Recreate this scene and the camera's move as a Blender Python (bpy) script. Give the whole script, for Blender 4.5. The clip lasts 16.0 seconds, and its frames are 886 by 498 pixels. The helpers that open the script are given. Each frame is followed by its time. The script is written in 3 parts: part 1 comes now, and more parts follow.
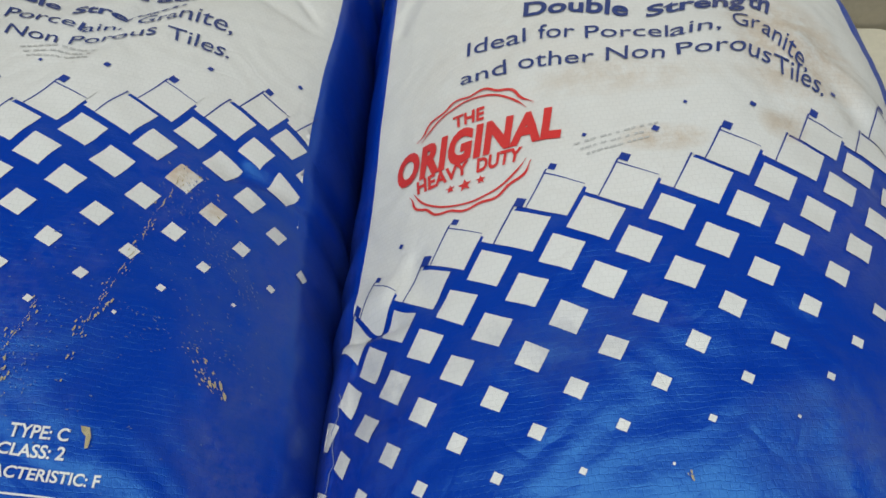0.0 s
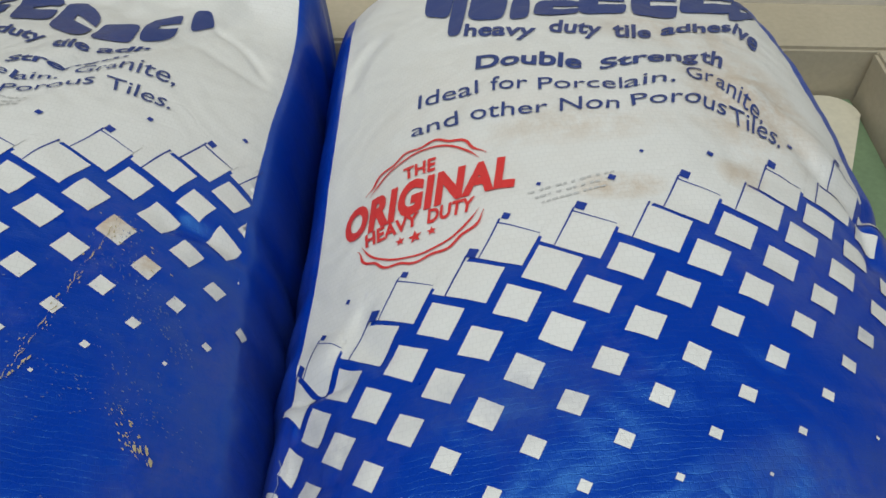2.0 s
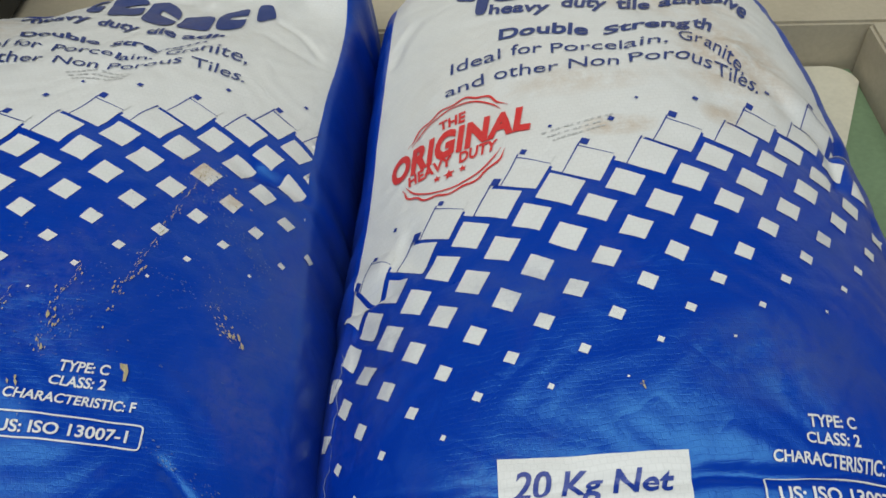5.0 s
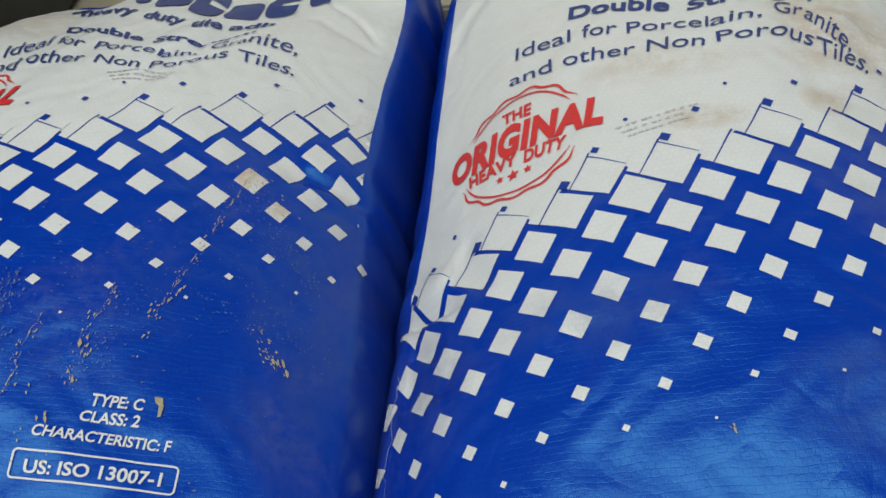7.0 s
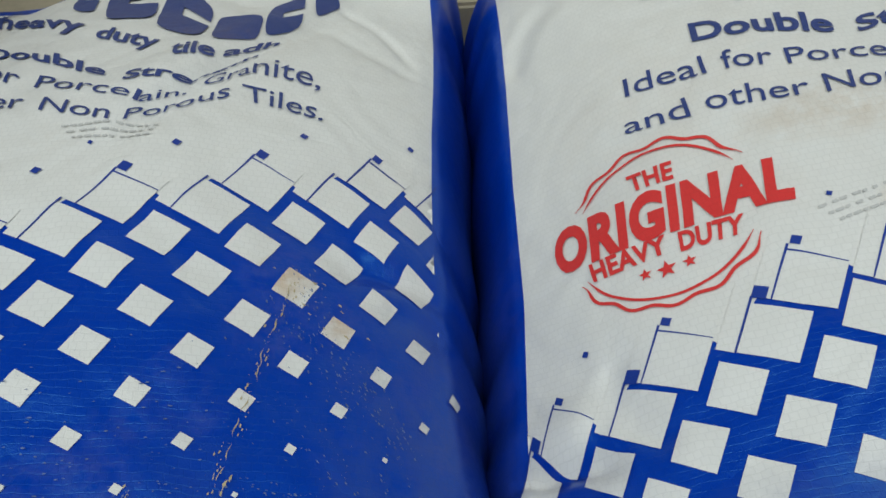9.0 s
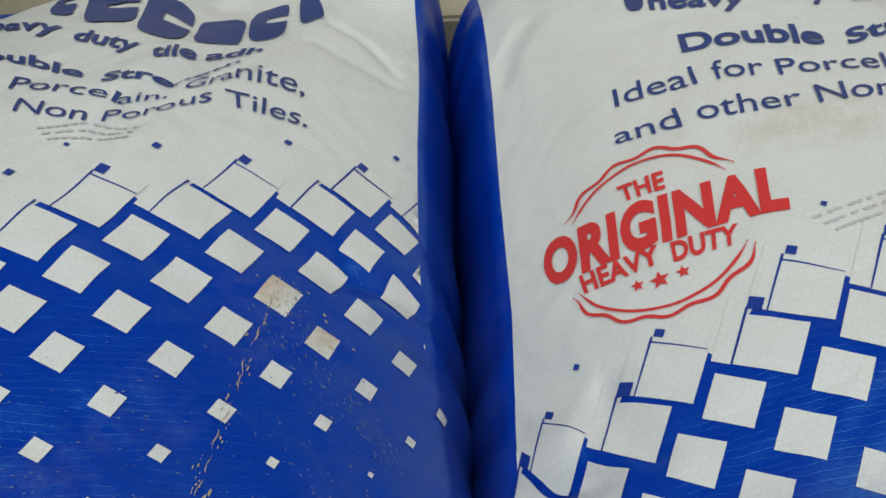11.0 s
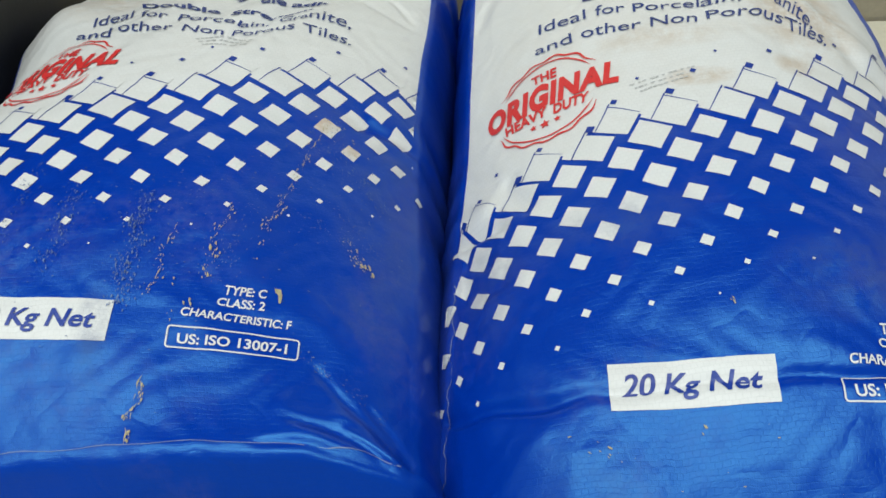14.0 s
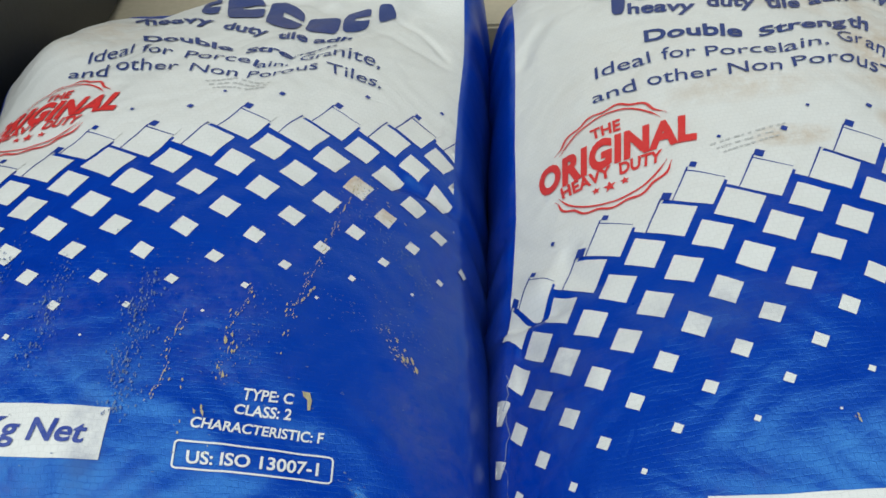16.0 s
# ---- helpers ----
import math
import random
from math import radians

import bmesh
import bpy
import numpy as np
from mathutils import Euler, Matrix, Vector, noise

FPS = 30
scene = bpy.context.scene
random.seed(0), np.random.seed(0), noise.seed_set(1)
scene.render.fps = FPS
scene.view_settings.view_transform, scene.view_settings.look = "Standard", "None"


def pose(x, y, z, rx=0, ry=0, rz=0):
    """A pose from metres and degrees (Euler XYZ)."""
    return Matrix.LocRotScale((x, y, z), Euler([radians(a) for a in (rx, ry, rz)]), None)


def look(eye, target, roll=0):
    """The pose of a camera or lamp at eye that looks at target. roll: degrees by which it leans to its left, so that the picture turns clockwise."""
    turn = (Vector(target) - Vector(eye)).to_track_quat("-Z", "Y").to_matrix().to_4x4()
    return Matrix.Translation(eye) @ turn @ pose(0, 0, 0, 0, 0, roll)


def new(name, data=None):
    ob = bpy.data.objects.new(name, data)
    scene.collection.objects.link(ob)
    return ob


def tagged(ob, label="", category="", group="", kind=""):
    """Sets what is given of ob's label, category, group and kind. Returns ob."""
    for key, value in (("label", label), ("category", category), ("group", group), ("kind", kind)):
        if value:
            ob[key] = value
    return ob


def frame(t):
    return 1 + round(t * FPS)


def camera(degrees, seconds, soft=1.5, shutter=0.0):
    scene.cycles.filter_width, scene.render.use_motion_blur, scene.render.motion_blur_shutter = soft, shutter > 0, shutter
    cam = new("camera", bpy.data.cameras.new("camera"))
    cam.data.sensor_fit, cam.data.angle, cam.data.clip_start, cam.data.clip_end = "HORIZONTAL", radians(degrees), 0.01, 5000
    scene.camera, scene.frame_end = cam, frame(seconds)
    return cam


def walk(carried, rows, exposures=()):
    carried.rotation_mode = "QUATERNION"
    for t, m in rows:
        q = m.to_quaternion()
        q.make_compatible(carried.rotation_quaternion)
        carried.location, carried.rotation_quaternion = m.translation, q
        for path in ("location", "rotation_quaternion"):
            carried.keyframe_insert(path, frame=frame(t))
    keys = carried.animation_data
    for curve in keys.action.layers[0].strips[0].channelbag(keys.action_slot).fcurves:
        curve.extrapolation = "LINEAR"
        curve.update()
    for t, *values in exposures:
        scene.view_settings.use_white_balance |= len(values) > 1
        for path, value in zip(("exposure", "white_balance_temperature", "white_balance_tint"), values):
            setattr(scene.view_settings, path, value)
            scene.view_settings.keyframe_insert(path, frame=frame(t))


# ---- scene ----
cam = camera(53.1, 16.0, soft=1.6)
PATH = [
    (0, (0.0295, 0.0228, 0.5124), (0.0142, 1.0476, -0.8439), -0.10),
    (0.5, (0.0517, 0.0269, 0.5214), (0.0428, 1.0529, -0.8340), -0.04),
    (1, (0.0642, 0.0383, 0.5081), (0.0817, 1.0762, -0.8381), 0.55),
    (1.5, (0.0548, 0.0494, 0.4949), (0.1141, 1.1022, -0.8385), 1.77),
    (2, (0.0341, 0.0266, 0.4858), (0.0963, 1.1714, -0.7693), 2.81),
    (2.5, (0.0241, 0.0445, 0.4761), (0.0791, 1.1819, -0.7860), 3.06),
    (3, (0.0337, 0.0488, 0.4756), (0.0554, 1.1444, -0.8242), 1.66),
    (3.5, (0.0353, 0.0185, 0.5044), (0.0223, 1.1216, -0.7891), -0.57),
    (4, (0.0452, -0.0385, 0.5199), (0.0220, 1.0871, -0.7537), -1.47),
    (4.2, (0.0501, -0.0689, 0.5231), (0.0245, 1.0675, -0.7410), -1.55),
    (6.5, (0.0171, -0.0663, 0.5097), (-0.0695, 1.1137, -0.7111), -5.33),
    (7, (0.0518, -0.0177, 0.5029), (-0.1408, 1.0902, -0.7721), -9.02),
    (7.5, (0.0369, 0.0131, 0.4882), (-0.1314, 1.0945, -0.8128), -8.43),
    (8, (-0.0055, 0.0672, 0.4867), (-0.1020, 1.1350, -0.8324), -6.39),
    (8.5, (-0.0444, 0.1178, 0.4561), (-0.0735, 1.1734, -0.8761), -5.10),
    (11, (-0.0557, 0.1217, 0.4360), (-0.0038, 1.2102, -0.8688), -1.01),
    (11.5, (-0.0304, 0.1004, 0.4604), (0.0327, 1.1847, -0.8476), 0.28),
    (12, (-0.0270, 0.0386, 0.5290), (-0.0793, 1.1702, -0.7387), -3.71),
    (12.1, (-0.0322, 0.0130, 0.5423), (-0.0874, 1.1883, -0.6847), -3.46),
    (12.5, (-0.0306, -0.0167, 0.5449), (-0.1244, 1.1321, -0.7047), -4.72),
    (13, (-0.0203, -0.0623, 0.5268), (-0.1160, 1.0521, -0.7536), -4.76),
    (13.5, (-0.0120, -0.1104, 0.5504), (-0.1044, 1.0103, -0.7245), -4.74),
    (14, (-0.0005, -0.1247, 0.5563), (-0.0948, 0.9967, -0.7179), -5.13),
    (14.2, (0.0034, -0.1377, 0.5621), (-0.0719, 0.9940, -0.7043), -4.36),
    (14.5, (0.0020, -0.1307, 0.5648), (-0.0688, 0.9934, -0.7086), -4.22),
    (15, (-0.0123, -0.1144, 0.5684), (-0.0851, 1.0148, -0.7003), -4.16),
    (15.5, (-0.0299, -0.0960, 0.5352), (-0.1016, 1.0296, -0.7369), -3.64),
    (16, (-0.0367, -0.0422, 0.5261), (-0.1135, 1.0911, -0.7387), -3.95),
]
walk(cam, [(t, look(eye, target, roll)) for t, eye, target, roll in PATH], [(0.0, -0.04, 6450, 5), (6.5, -0.04, 6400, 4), (8.7, -0.09, 6300, 2), (11.5, -0.13, 6400, 3), (12.2, -0.04, 6350, 3), (13.0, 0.06, 6300, 2), (14.5, 0.25, 6350, 2), (16.0, 0.10, 6250, 2)])

# ---- light ----
world = bpy.data.worlds.new("sky")
scene.world = world
world.use_nodes = True
wn = world.node_tree
sky = wn.nodes.new("ShaderNodeTexSky")
sky.sky_type, sky.sun_disc = "NISHITA", False
sky.sun_elevation, sky.sun_rotation = radians(48), radians(15)
wn.links.new(sky.outputs[0], wn.nodes["Background"].inputs[0])
wn.nodes["Background"].inputs[1].default_value = 0.05
lamp = bpy.data.lights.new("daylight_opening", "AREA")
lamp.shape, lamp.size, lamp.size_y, lamp.energy, lamp.color = "RECTANGLE", 3.8, 1.9, 89.0, (1.0, 0.99, 0.97)
new("daylight_opening", lamp).matrix_world = look((-0.50, -0.66, 2.6), (-0.50, -0.659, 0.0))



# ---- materials ----
def nodes(name):
    m = bpy.data.materials.new(name)
    m.use_nodes = True
    return m, m.node_tree.nodes, m.node_tree.links, m.node_tree.nodes["Principled BSDF"]


def value(n, l, op, a, b=None, c=None):
    x = n.new("ShaderNodeMath")
    x.operation = op
    for k, s in enumerate((a, b, c)):
        if s is None:
            continue
        if isinstance(s, (int, float)):
            x.inputs[k].default_value = s
        else:
            l.new(s, x.inputs[k])
    return x.outputs[0]


def mix(n, l, fac, a, b):
    x = n.new("ShaderNodeMix")
    x.data_type = "RGBA"
    for k, s in ((0, fac), (6, a), (7, b)):
        if isinstance(s, (int, float, tuple)):
            x.inputs[k].default_value = s
        else:
            l.new(s, x.inputs[k])
    return x.outputs[2]


def noise_of(n, l, co, scale, detail=4.0, rough=0.6):
    x = n.new("ShaderNodeTexNoise")
    x.inputs["Scale"].default_value, x.inputs["Detail"].default_value, x.inputs["Roughness"].default_value = scale, detail, rough
    l.new(co, x.inputs["Vector"])
    return x.outputs[0]


def ramp(n, l, fac, lo, hi):
    x = n.new("ShaderNodeMapRange")
    x.inputs[1].default_value, x.inputs[2].default_value = lo, hi
    l.new(fac, x.inputs[0])
    return x.outputs[0]


BLUE, WHITE, DUST = (0.0012, 0.032, 0.35, 1), (0.69, 0.69, 0.665, 1), (0.36, 0.25, 0.13, 1)
FILM, TANNED = (0.065, 0.085, 0.21, 1), (0.45, 0.31, 0.17, 1)
# dirt that lies on the print: u, v, half widths, strength
SMEARS = {
    "left": [(0.160, -0.060, 0.038, 0.300, 0.55), (0.098, -0.085, 0.035, 0.085, 0.34), (0.085, -0.165, 0.030, 0.030, 0.26), (-0.16, 0.20, 0.04, 0.06, 0.5), (0.050, -0.014, 0.012, 0.011, 1.0), (0.074, -0.032, 0.011, 0.010, 0.9),
             (-0.05, -0.150, 0.030, 0.025, 0.18), (0.02, -0.12, 0.02, 0.05, 0.14), (-0.060, -0.200, 0.010, 0.030, 0.6)],
    "right": [(-0.280, -0.060, 0.040, 0.300, 0.55), (0.040, 0.105, 0.045, 0.055, 0.85), (0.020, 0.180, 0.060, 0.025, 0.60), (-0.050, 0.030, 0.022, 0.010, 0.90), (0.015, 0.042, 0.014, 0.014, 0.75), (-0.06, 0.080, 0.05, 0.016, 0.45), (-0.12, 0.10, 0.08, 0.08, 0.16),
              (0.010, -0.135, 0.055, 0.030, 0.55), (-0.115, -0.085, 0.050, 0.022, 0.40), (0.050, -0.060, 0.020, 0.016, 0.5), (-0.205, -0.100, 0.025, 0.05, 0.4), (-0.145, -0.245, 0.03, 0.03, 0.3)],
}
STEP = 0.0298 * 0.85          # side of a cell of the printed lattice
CELL = STEP / math.sqrt(2)


def weave(n, l, uv):
    """Woven tape: height of a plain weave of flat tapes, in print metres."""
    b = n.new("ShaderNodeTexBrick")
    b.offset = 0.5
    b.inputs["Scale"].default_value = 1.0
    b.inputs["Brick Width"].default_value, b.inputs["Row Height"].default_value = 0.0034, 0.0031
    b.inputs["Mortar Size"].default_value, b.inputs["Mortar Smooth"].default_value = 0.00030, 1.0
    b.inputs["Color1"].default_value, b.inputs["Color2"].default_value = (0.72, 0.72, 0.72, 1), (1, 1, 1, 1)
    b.inputs["Mortar"].default_value = (0, 0, 0, 1)
    wob = n.new("ShaderNodeTexNoise")
    wob.inputs["Scale"].default_value, wob.inputs["Detail"].default_value = 60, 3
    l.new(uv, wob.inputs["Vector"])
    add = n.new("ShaderNodeVectorMath")
    add.operation = "MULTIPLY_ADD"
    add.inputs[1].default_value = (0.006, 0.006, 0)
    l.new(wob.outputs["Color"], add.inputs[0])
    l.new(uv, add.inputs[2])
    l.new(add.outputs[0], b.inputs["Vector"])
    return b.outputs[0]


def fabric(name, base, rough, seed, dirt=0.35, printed=False, side=""):
    """Coated woven sack cloth; printed: white field over blue by the print's own staircase edge."""
    m, n, l, p = nodes(name)
    uvn = n.new("ShaderNodeUVMap")
    uvn.uv_map = "print"
    uv = uvn.outputs[0]
    colour, white = base, 0.0
    if printed:
        s = n.new("ShaderNodeSeparateXYZ")
        l.new(uv, s.inputs[0])
        u, v = s.outputs[0], s.outputs[1]
        i = value(n, l, "ROUND", value(n, l, "DIVIDE", value(n, l, "MULTIPLY", value(n, l, "ADD", u, v), -1.0), 2 * CELL))
        j = value(n, l, "ROUND", value(n, l, "DIVIDE", value(n, l, "SUBTRACT", u, v), 2 * CELL))
        w = value(n, l, "SUBTRACT", value(n, l, "SUBTRACT", 0.775, value(n, l, "MULTIPLY", i, 0.075)), value(n, l, "MULTIPLY", j, 0.14))
        field = value(n, l, "GREATER_THAN", w, 0.975)
        pn = n.new("ShaderNodeUVMap")
        pn.uv_map = "panel"
        ps = n.new("ShaderNodeSeparateXYZ")
        l.new(pn.outputs[0], ps.inputs[0])
        inside = value(n, l, "MULTIPLY", value(n, l, "GREATER_THAN", ps.outputs[0], 0.0), value(n, l, "GREATER_THAN", ps.outputs[1], 0.0))
        white = value(n, l, "MULTIPLY", field, inside)
        colour = mix(n, l, white, BLUE, WHITE)
    off = n.new("ShaderNodeVectorMath")
    off.inputs[1].default_value = (seed, seed * 0.7, 0)
    l.new(uv, off.inputs[0])
    co = off.outputs[0]
    big = noise_of(n, l, co, 9, 5, 0.65)
    fine = noise_of(n, l, co, 160, 4, 0.7)
    stain = value(n, l, "MULTIPLY", ramp(n, l, big, 0.50, 0.78), ramp(n, l, fine, 0.35, 0.7))
    colour = mix(n, l, value(n, l, "MULTIPLY", stain, dirt), colour, DUST)
    grime = stain
    if side:
        t = n.new("ShaderNodeSeparateXYZ")
        l.new(uv, t.inputs[0])
        cloud = ramp(n, l, noise_of(n, l, co, 45, 6, 0.72), 0.36, 0.58)
        for k, (cu, cv, ru, rv, amount) in enumerate(SMEARS[side]):
            if printed and -0.04 < cv < 0:
                continue
            a = value(n, l, "DIVIDE", value(n, l, "SUBTRACT", t.outputs[0], cu), ru)
            b = value(n, l, "DIVIDE", value(n, l, "SUBTRACT", t.outputs[1], cv), rv)
            r = value(n, l, "ADD", value(n, l, "MULTIPLY", a, a), value(n, l, "MULTIPLY", b, b))
            f = value(n, l, "MULTIPLY", value(n, l, "MULTIPLY", ramp(n, l, r, 1.3, 0.0), cloud), amount)
            colour = mix(n, l, value(n, l, "MULTIPLY", f, 0.72), colour, TANNED if cv > -0.04 else FILM)
            grime = value(n, l, "MAXIMUM", grime, f)
    tape = weave(n, l, uv)
    thin = n.new("ShaderNodeMix")
    thin.data_type, thin.blend_type = "RGBA", "MULTIPLY"
    thin.inputs[0].default_value = 1.0
    l.new(colour, thin.inputs[6])
    l.new(value(n, l, "ADD", value(n, l, "MULTIPLY", tape, 0.09), 0.92), thin.inputs[7])
    l.new(thin.outputs[2], p.inputs["Base Color"])
    r = value(n, l, "ADD", value(n, l, "MULTIPLY", grime, 0.30), value(n, l, "ADD", value(n, l, "MULTIPLY", fine, 0.14), value(n, l, "ADD", value(n, l, "MULTIPLY", white, 0.13), rough - 0.02)))
    l.new(value(n, l, "SUBTRACT", r, value(n, l, "MULTIPLY", tape, 0.06)), p.inputs["Roughness"])
    p.inputs["Specular IOR Level"].default_value = 0.5
    if printed:
        # the sky's blue sheen is put into the blue cloth's specular tint
        l.new(value(n, l, "SUBTRACT", 0.9, value(n, l, "MULTIPLY", white, 0.4)), p.inputs["Specular IOR Level"])
        l.new(mix(n, l, white, (0.22, 0.72, 1.0, 1), (1, 1, 1, 1)), p.inputs["Specular Tint"])
    slack = noise_of(n, l, co, 34, 3, 0.5)
    crinkle = value(n, l, "ABSOLUTE", value(n, l, "SUBTRACT", noise_of(n, l, co, 22, 2, 0.5), 0.5))
    h = value(n, l, "ADD", value(n, l, "MULTIPLY", tape, 0.15), value(n, l, "MULTIPLY", fine, 1.0))
    h = value(n, l, "ADD", h, value(n, l, "MULTIPLY", slack, 1.9))
    h = value(n, l, "ADD", h, value(n, l, "MULTIPLY", ramp(n, l, crinkle, 0.0, 0.05), 0.5))
    bump = n.new("ShaderNodeBump")
    bump.inputs["Strength"].default_value, bump.inputs["Distance"].default_value = 0.7, 0.0004
    l.new(h, bump.inputs["Height"])
    l.new(bump.outputs[0], p.inputs["Normal"])
    return m


def plain(name, colour, rough=0.6, vary=0.15, scale=14, metal=0.0):
    m, n, l, p = nodes(name)
    t = n.new("ShaderNodeTexCoord")
    a, b = noise_of(n, l, t.outputs["Object"], scale), noise_of(n, l, t.outputs["Object"], scale * 14)
    f = value(n, l, "MULTIPLY", value(n, l, "ADD", a, b), 0.5)
    dark = tuple(c * (1 - 2 * vary) for c in colour[:3]) + (1,)
    lite = tuple(min(1, c * (1 + 2 * vary)) for c in colour[:3]) + (1,)
    l.new(mix(n, l, ramp(n, l, f, 0.3, 0.7), dark, lite), p.inputs["Base Color"])
    p.inputs["Roughness"].default_value, p.inputs["Metallic"].default_value = rough, metal
    bump = n.new("ShaderNodeBump")
    bump.inputs["Strength"].default_value, bump.inputs["Distance"].default_value = 0.3, 0.001
    l.new(f, bump.inputs["Height"])
    l.new(bump.outputs[0], p.inputs["Normal"])
    return m


SACK = {"right": fabric("sack cloth", BLUE, 0.31, 3.1, 0.16, True, "right"), "left": fabric("dusty sack cloth", BLUE, 0.32, 8.7, 0.22, True, "left")}
WHITES = {"right": fabric("white sack print", WHITE, 0.40, 3.1, 0.16, False, "right"), "left": fabric("dusty white sack print", WHITE, 0.40, 8.7, 0.22, False, "left")}
INK_BLUE = fabric("blue sack print", (0.006, 0.035, 0.27, 1), 0.42, 5.2, 0.2)
INK_NAVY = fabric("navy lettering", (0.022, 0.045, 0.19, 1), 0.5, 6.2, 0.25)
INK_RED = fabric("red stamp print", (0.62, 0.03, 0.03, 1), 0.5, 2.2, 0.1)
INK_GREY = fabric("grey date print", (0.50, 0.50, 0.49, 1), 0.6, 2.9, 0.1)
THREAD = plain("pale seam thread", (0.16, 0.20, 0.36, 1), 0.5)
SCUFF = plain("rubbed film", (0.10, 0.15, 0.30, 1), 0.7, 0.3, 200)
MUD = plain("dried mortar", (0.40, 0.34, 0.20, 1), 0.9, 0.2, 300)
TAN = plain("beige tray paint", (0.42, 0.37, 0.27, 1), 0.55, 0.06)
CREAM = plain("cream card", (0.62, 0.58, 0.45, 1), 0.7, 0.05)
GREEN = plain("green tray floor", (0.16, 0.24, 0.13, 1), 0.6, 0.1)
PALE = plain("cream panel paint", (0.80, 0.74, 0.62, 1), 0.6, 0.05)
DARK = plain("black plastic", (0.012, 0.013, 0.014, 1), 0.45, 0.2)
YELLOW = plain("yellow card", (0.75, 0.55, 0.02, 1), 0.6, 0.05)
LIME = plain("lime card", (0.25, 0.45, 0.05, 1), 0.6, 0.05)
FLOOR = plain("cement floor", (0.34, 0.31, 0.26, 1), 0.8, 0.12, 4)
# Shade of the roofed side is put into this colour, to darken reflections.
SHADE = plain("plaster darkened for reflections", (0.05, 0.05, 0.05, 1), 0.85, 0.06, 3)
WALL = plain("painted plaster", (0.6, 0.58, 0.52, 1), 0.8, 0.04, 3)


# ---- meshes ----
def link(name, verts, faces, mat, parent=None, label="", uvs=None, smooth=True, panel=None):
    me = bpy.data.meshes.new(name)
    me.from_pydata([tuple(map(float, v)) for v in verts], [], faces)
    me.materials.append(mat)
    if smooth:
        me.polygons.foreach_set("use_smooth", [True] * len(me.polygons))
    idx = np.empty(len(me.loops), dtype=np.int32)
    me.loops.foreach_get("vertex_index", idx)
    for key, co in (("print", uvs), ("panel", panel)):
        if co is not None:
            me.uv_layers.new(name=key).data.foreach_set("uv", np.asarray(co, dtype=np.float32)[idx].ravel())
    ob = new(name, me)
    ob.parent = parent
    return tagged(ob, label=label)


def box(name, lo, hi, mat, parent=None, label="", bevel=0.003):
    bm = bmesh.new()
    bmesh.ops.create_cube(bm, size=1)
    for v in bm.verts:
        v.co = Vector([lo[k] + (v.co[k] + 0.5) * (hi[k] - lo[k]) for k in range(3)])
    bmesh.ops.bevel(bm, geom=bm.edges[:], offset=bevel, segments=2, affect="EDGES")
    me = bpy.data.meshes.new(name)
    bm.to_mesh(me)
    bm.free()
    me.materials.append(mat)
    ob = new(name, me)
    ob.parent = parent
    return tagged(ob, label=label)


# ---- the two sacks: pillows over print metres (u across, v up the print) ----
RIGHT = dict(cx=0.1190, cy=0.2975,
    X=[0.18345, -0.003325, 0.000185, -0.005166, -0.000319, 0.001698, -0.000361, 0.19375, 0.008748, 0.000231, -0.004538, 0.001803, 0.00109, -0.012949, 0.008301, -0.006646, -0.000274, 0.00319, -0.024834, -0.006825, 0.000286, -6.5e-05, -0.001737, -0.006754, 0.000654, 0.00011, -0.000721, 0.002244],
    Y=[0.30413, 0.19185, 0.008811, 0.005533, -0.003205, -0.001949, 0.000659, 0.013225, 0.005949, -0.005347, -0.003454, 0.000765, 0.000771, 0.013455, 0.00585, -0.020294, -0.002457, 0.003215, 0.003223, -0.009335, 0.000348, 0.001804, -0.000512, -0.024482, 0.006618, 0.003365, -0.010765, 0.005548],
    Z=[0.19551, 0.012421, -0.021783, -0.012742, -0.051222, 0.032479, 0.014209, -0.009093, 0.020891, 0.005896, -0.013339, -0.024887, 0.000665, 0.024896, -0.011811, -0.072226, -0.084967, 0.098054, 0.092505, -0.018131, -0.038854, 0.009756, 0.04878, -0.055867, -0.02172, 0.048607, -0.069312, 0.12113, -0.070203, -0.06588, 0.068664, -0.053477, 0.067334, 0.039827, -0.02692, -0.083276])
LEFT = dict(cx=-0.1870, cy=0.2975,
    X=[-0.15751, -0.002705, 0.00136, -0.001756, -0.004656, -0.000858, 0.001893, 0.18934, -0.002289, 0.010776, 0.001655, -0.002957, -0.000325, -0.016194, 0.0063, 0.004463, 0.002731, -0.001374, -0.024929, 0.003408, 0.001079, 0.00053, -0.004471, -0.004273, 0.003309, 0.018259, -0.004559, 0.014114],
    Y=[0.33962, 0.18826, -0.00278, 0.006216, 0.005371, -0.002341, -0.00166, 0.006337, -0.000716, -0.002163, 0.007716, 0.000873, -0.003108, -0.00305, -0.026048, -0.001069, 0.007891, -0.002344, 0.001999, -0.010238, -0.001198, 0.006279, -0.005813, 0.02033, -0.002772, -0.011648, 0.014973, -0.005187],
    Z=[0.19618, 8.5e-05, -0.020213, -0.00228, -0.13252, 0.032647, 0.13506, -0.06951, -0.030497, 0.011359, 0.06743, -0.021991, -0.038754, -0.05418, 0.071267, -0.078273, -0.040968, 0.057562, 0.024172, -0.02853, 0.001648, -0.03613, -0.019049, -0.014572, 0.051642, -0.016364, 0.08885, 0.007943, -0.00437, -0.002459, 0.087812, 0.025915, 0.018664, -0.13451, 0.017022, -0.10265])
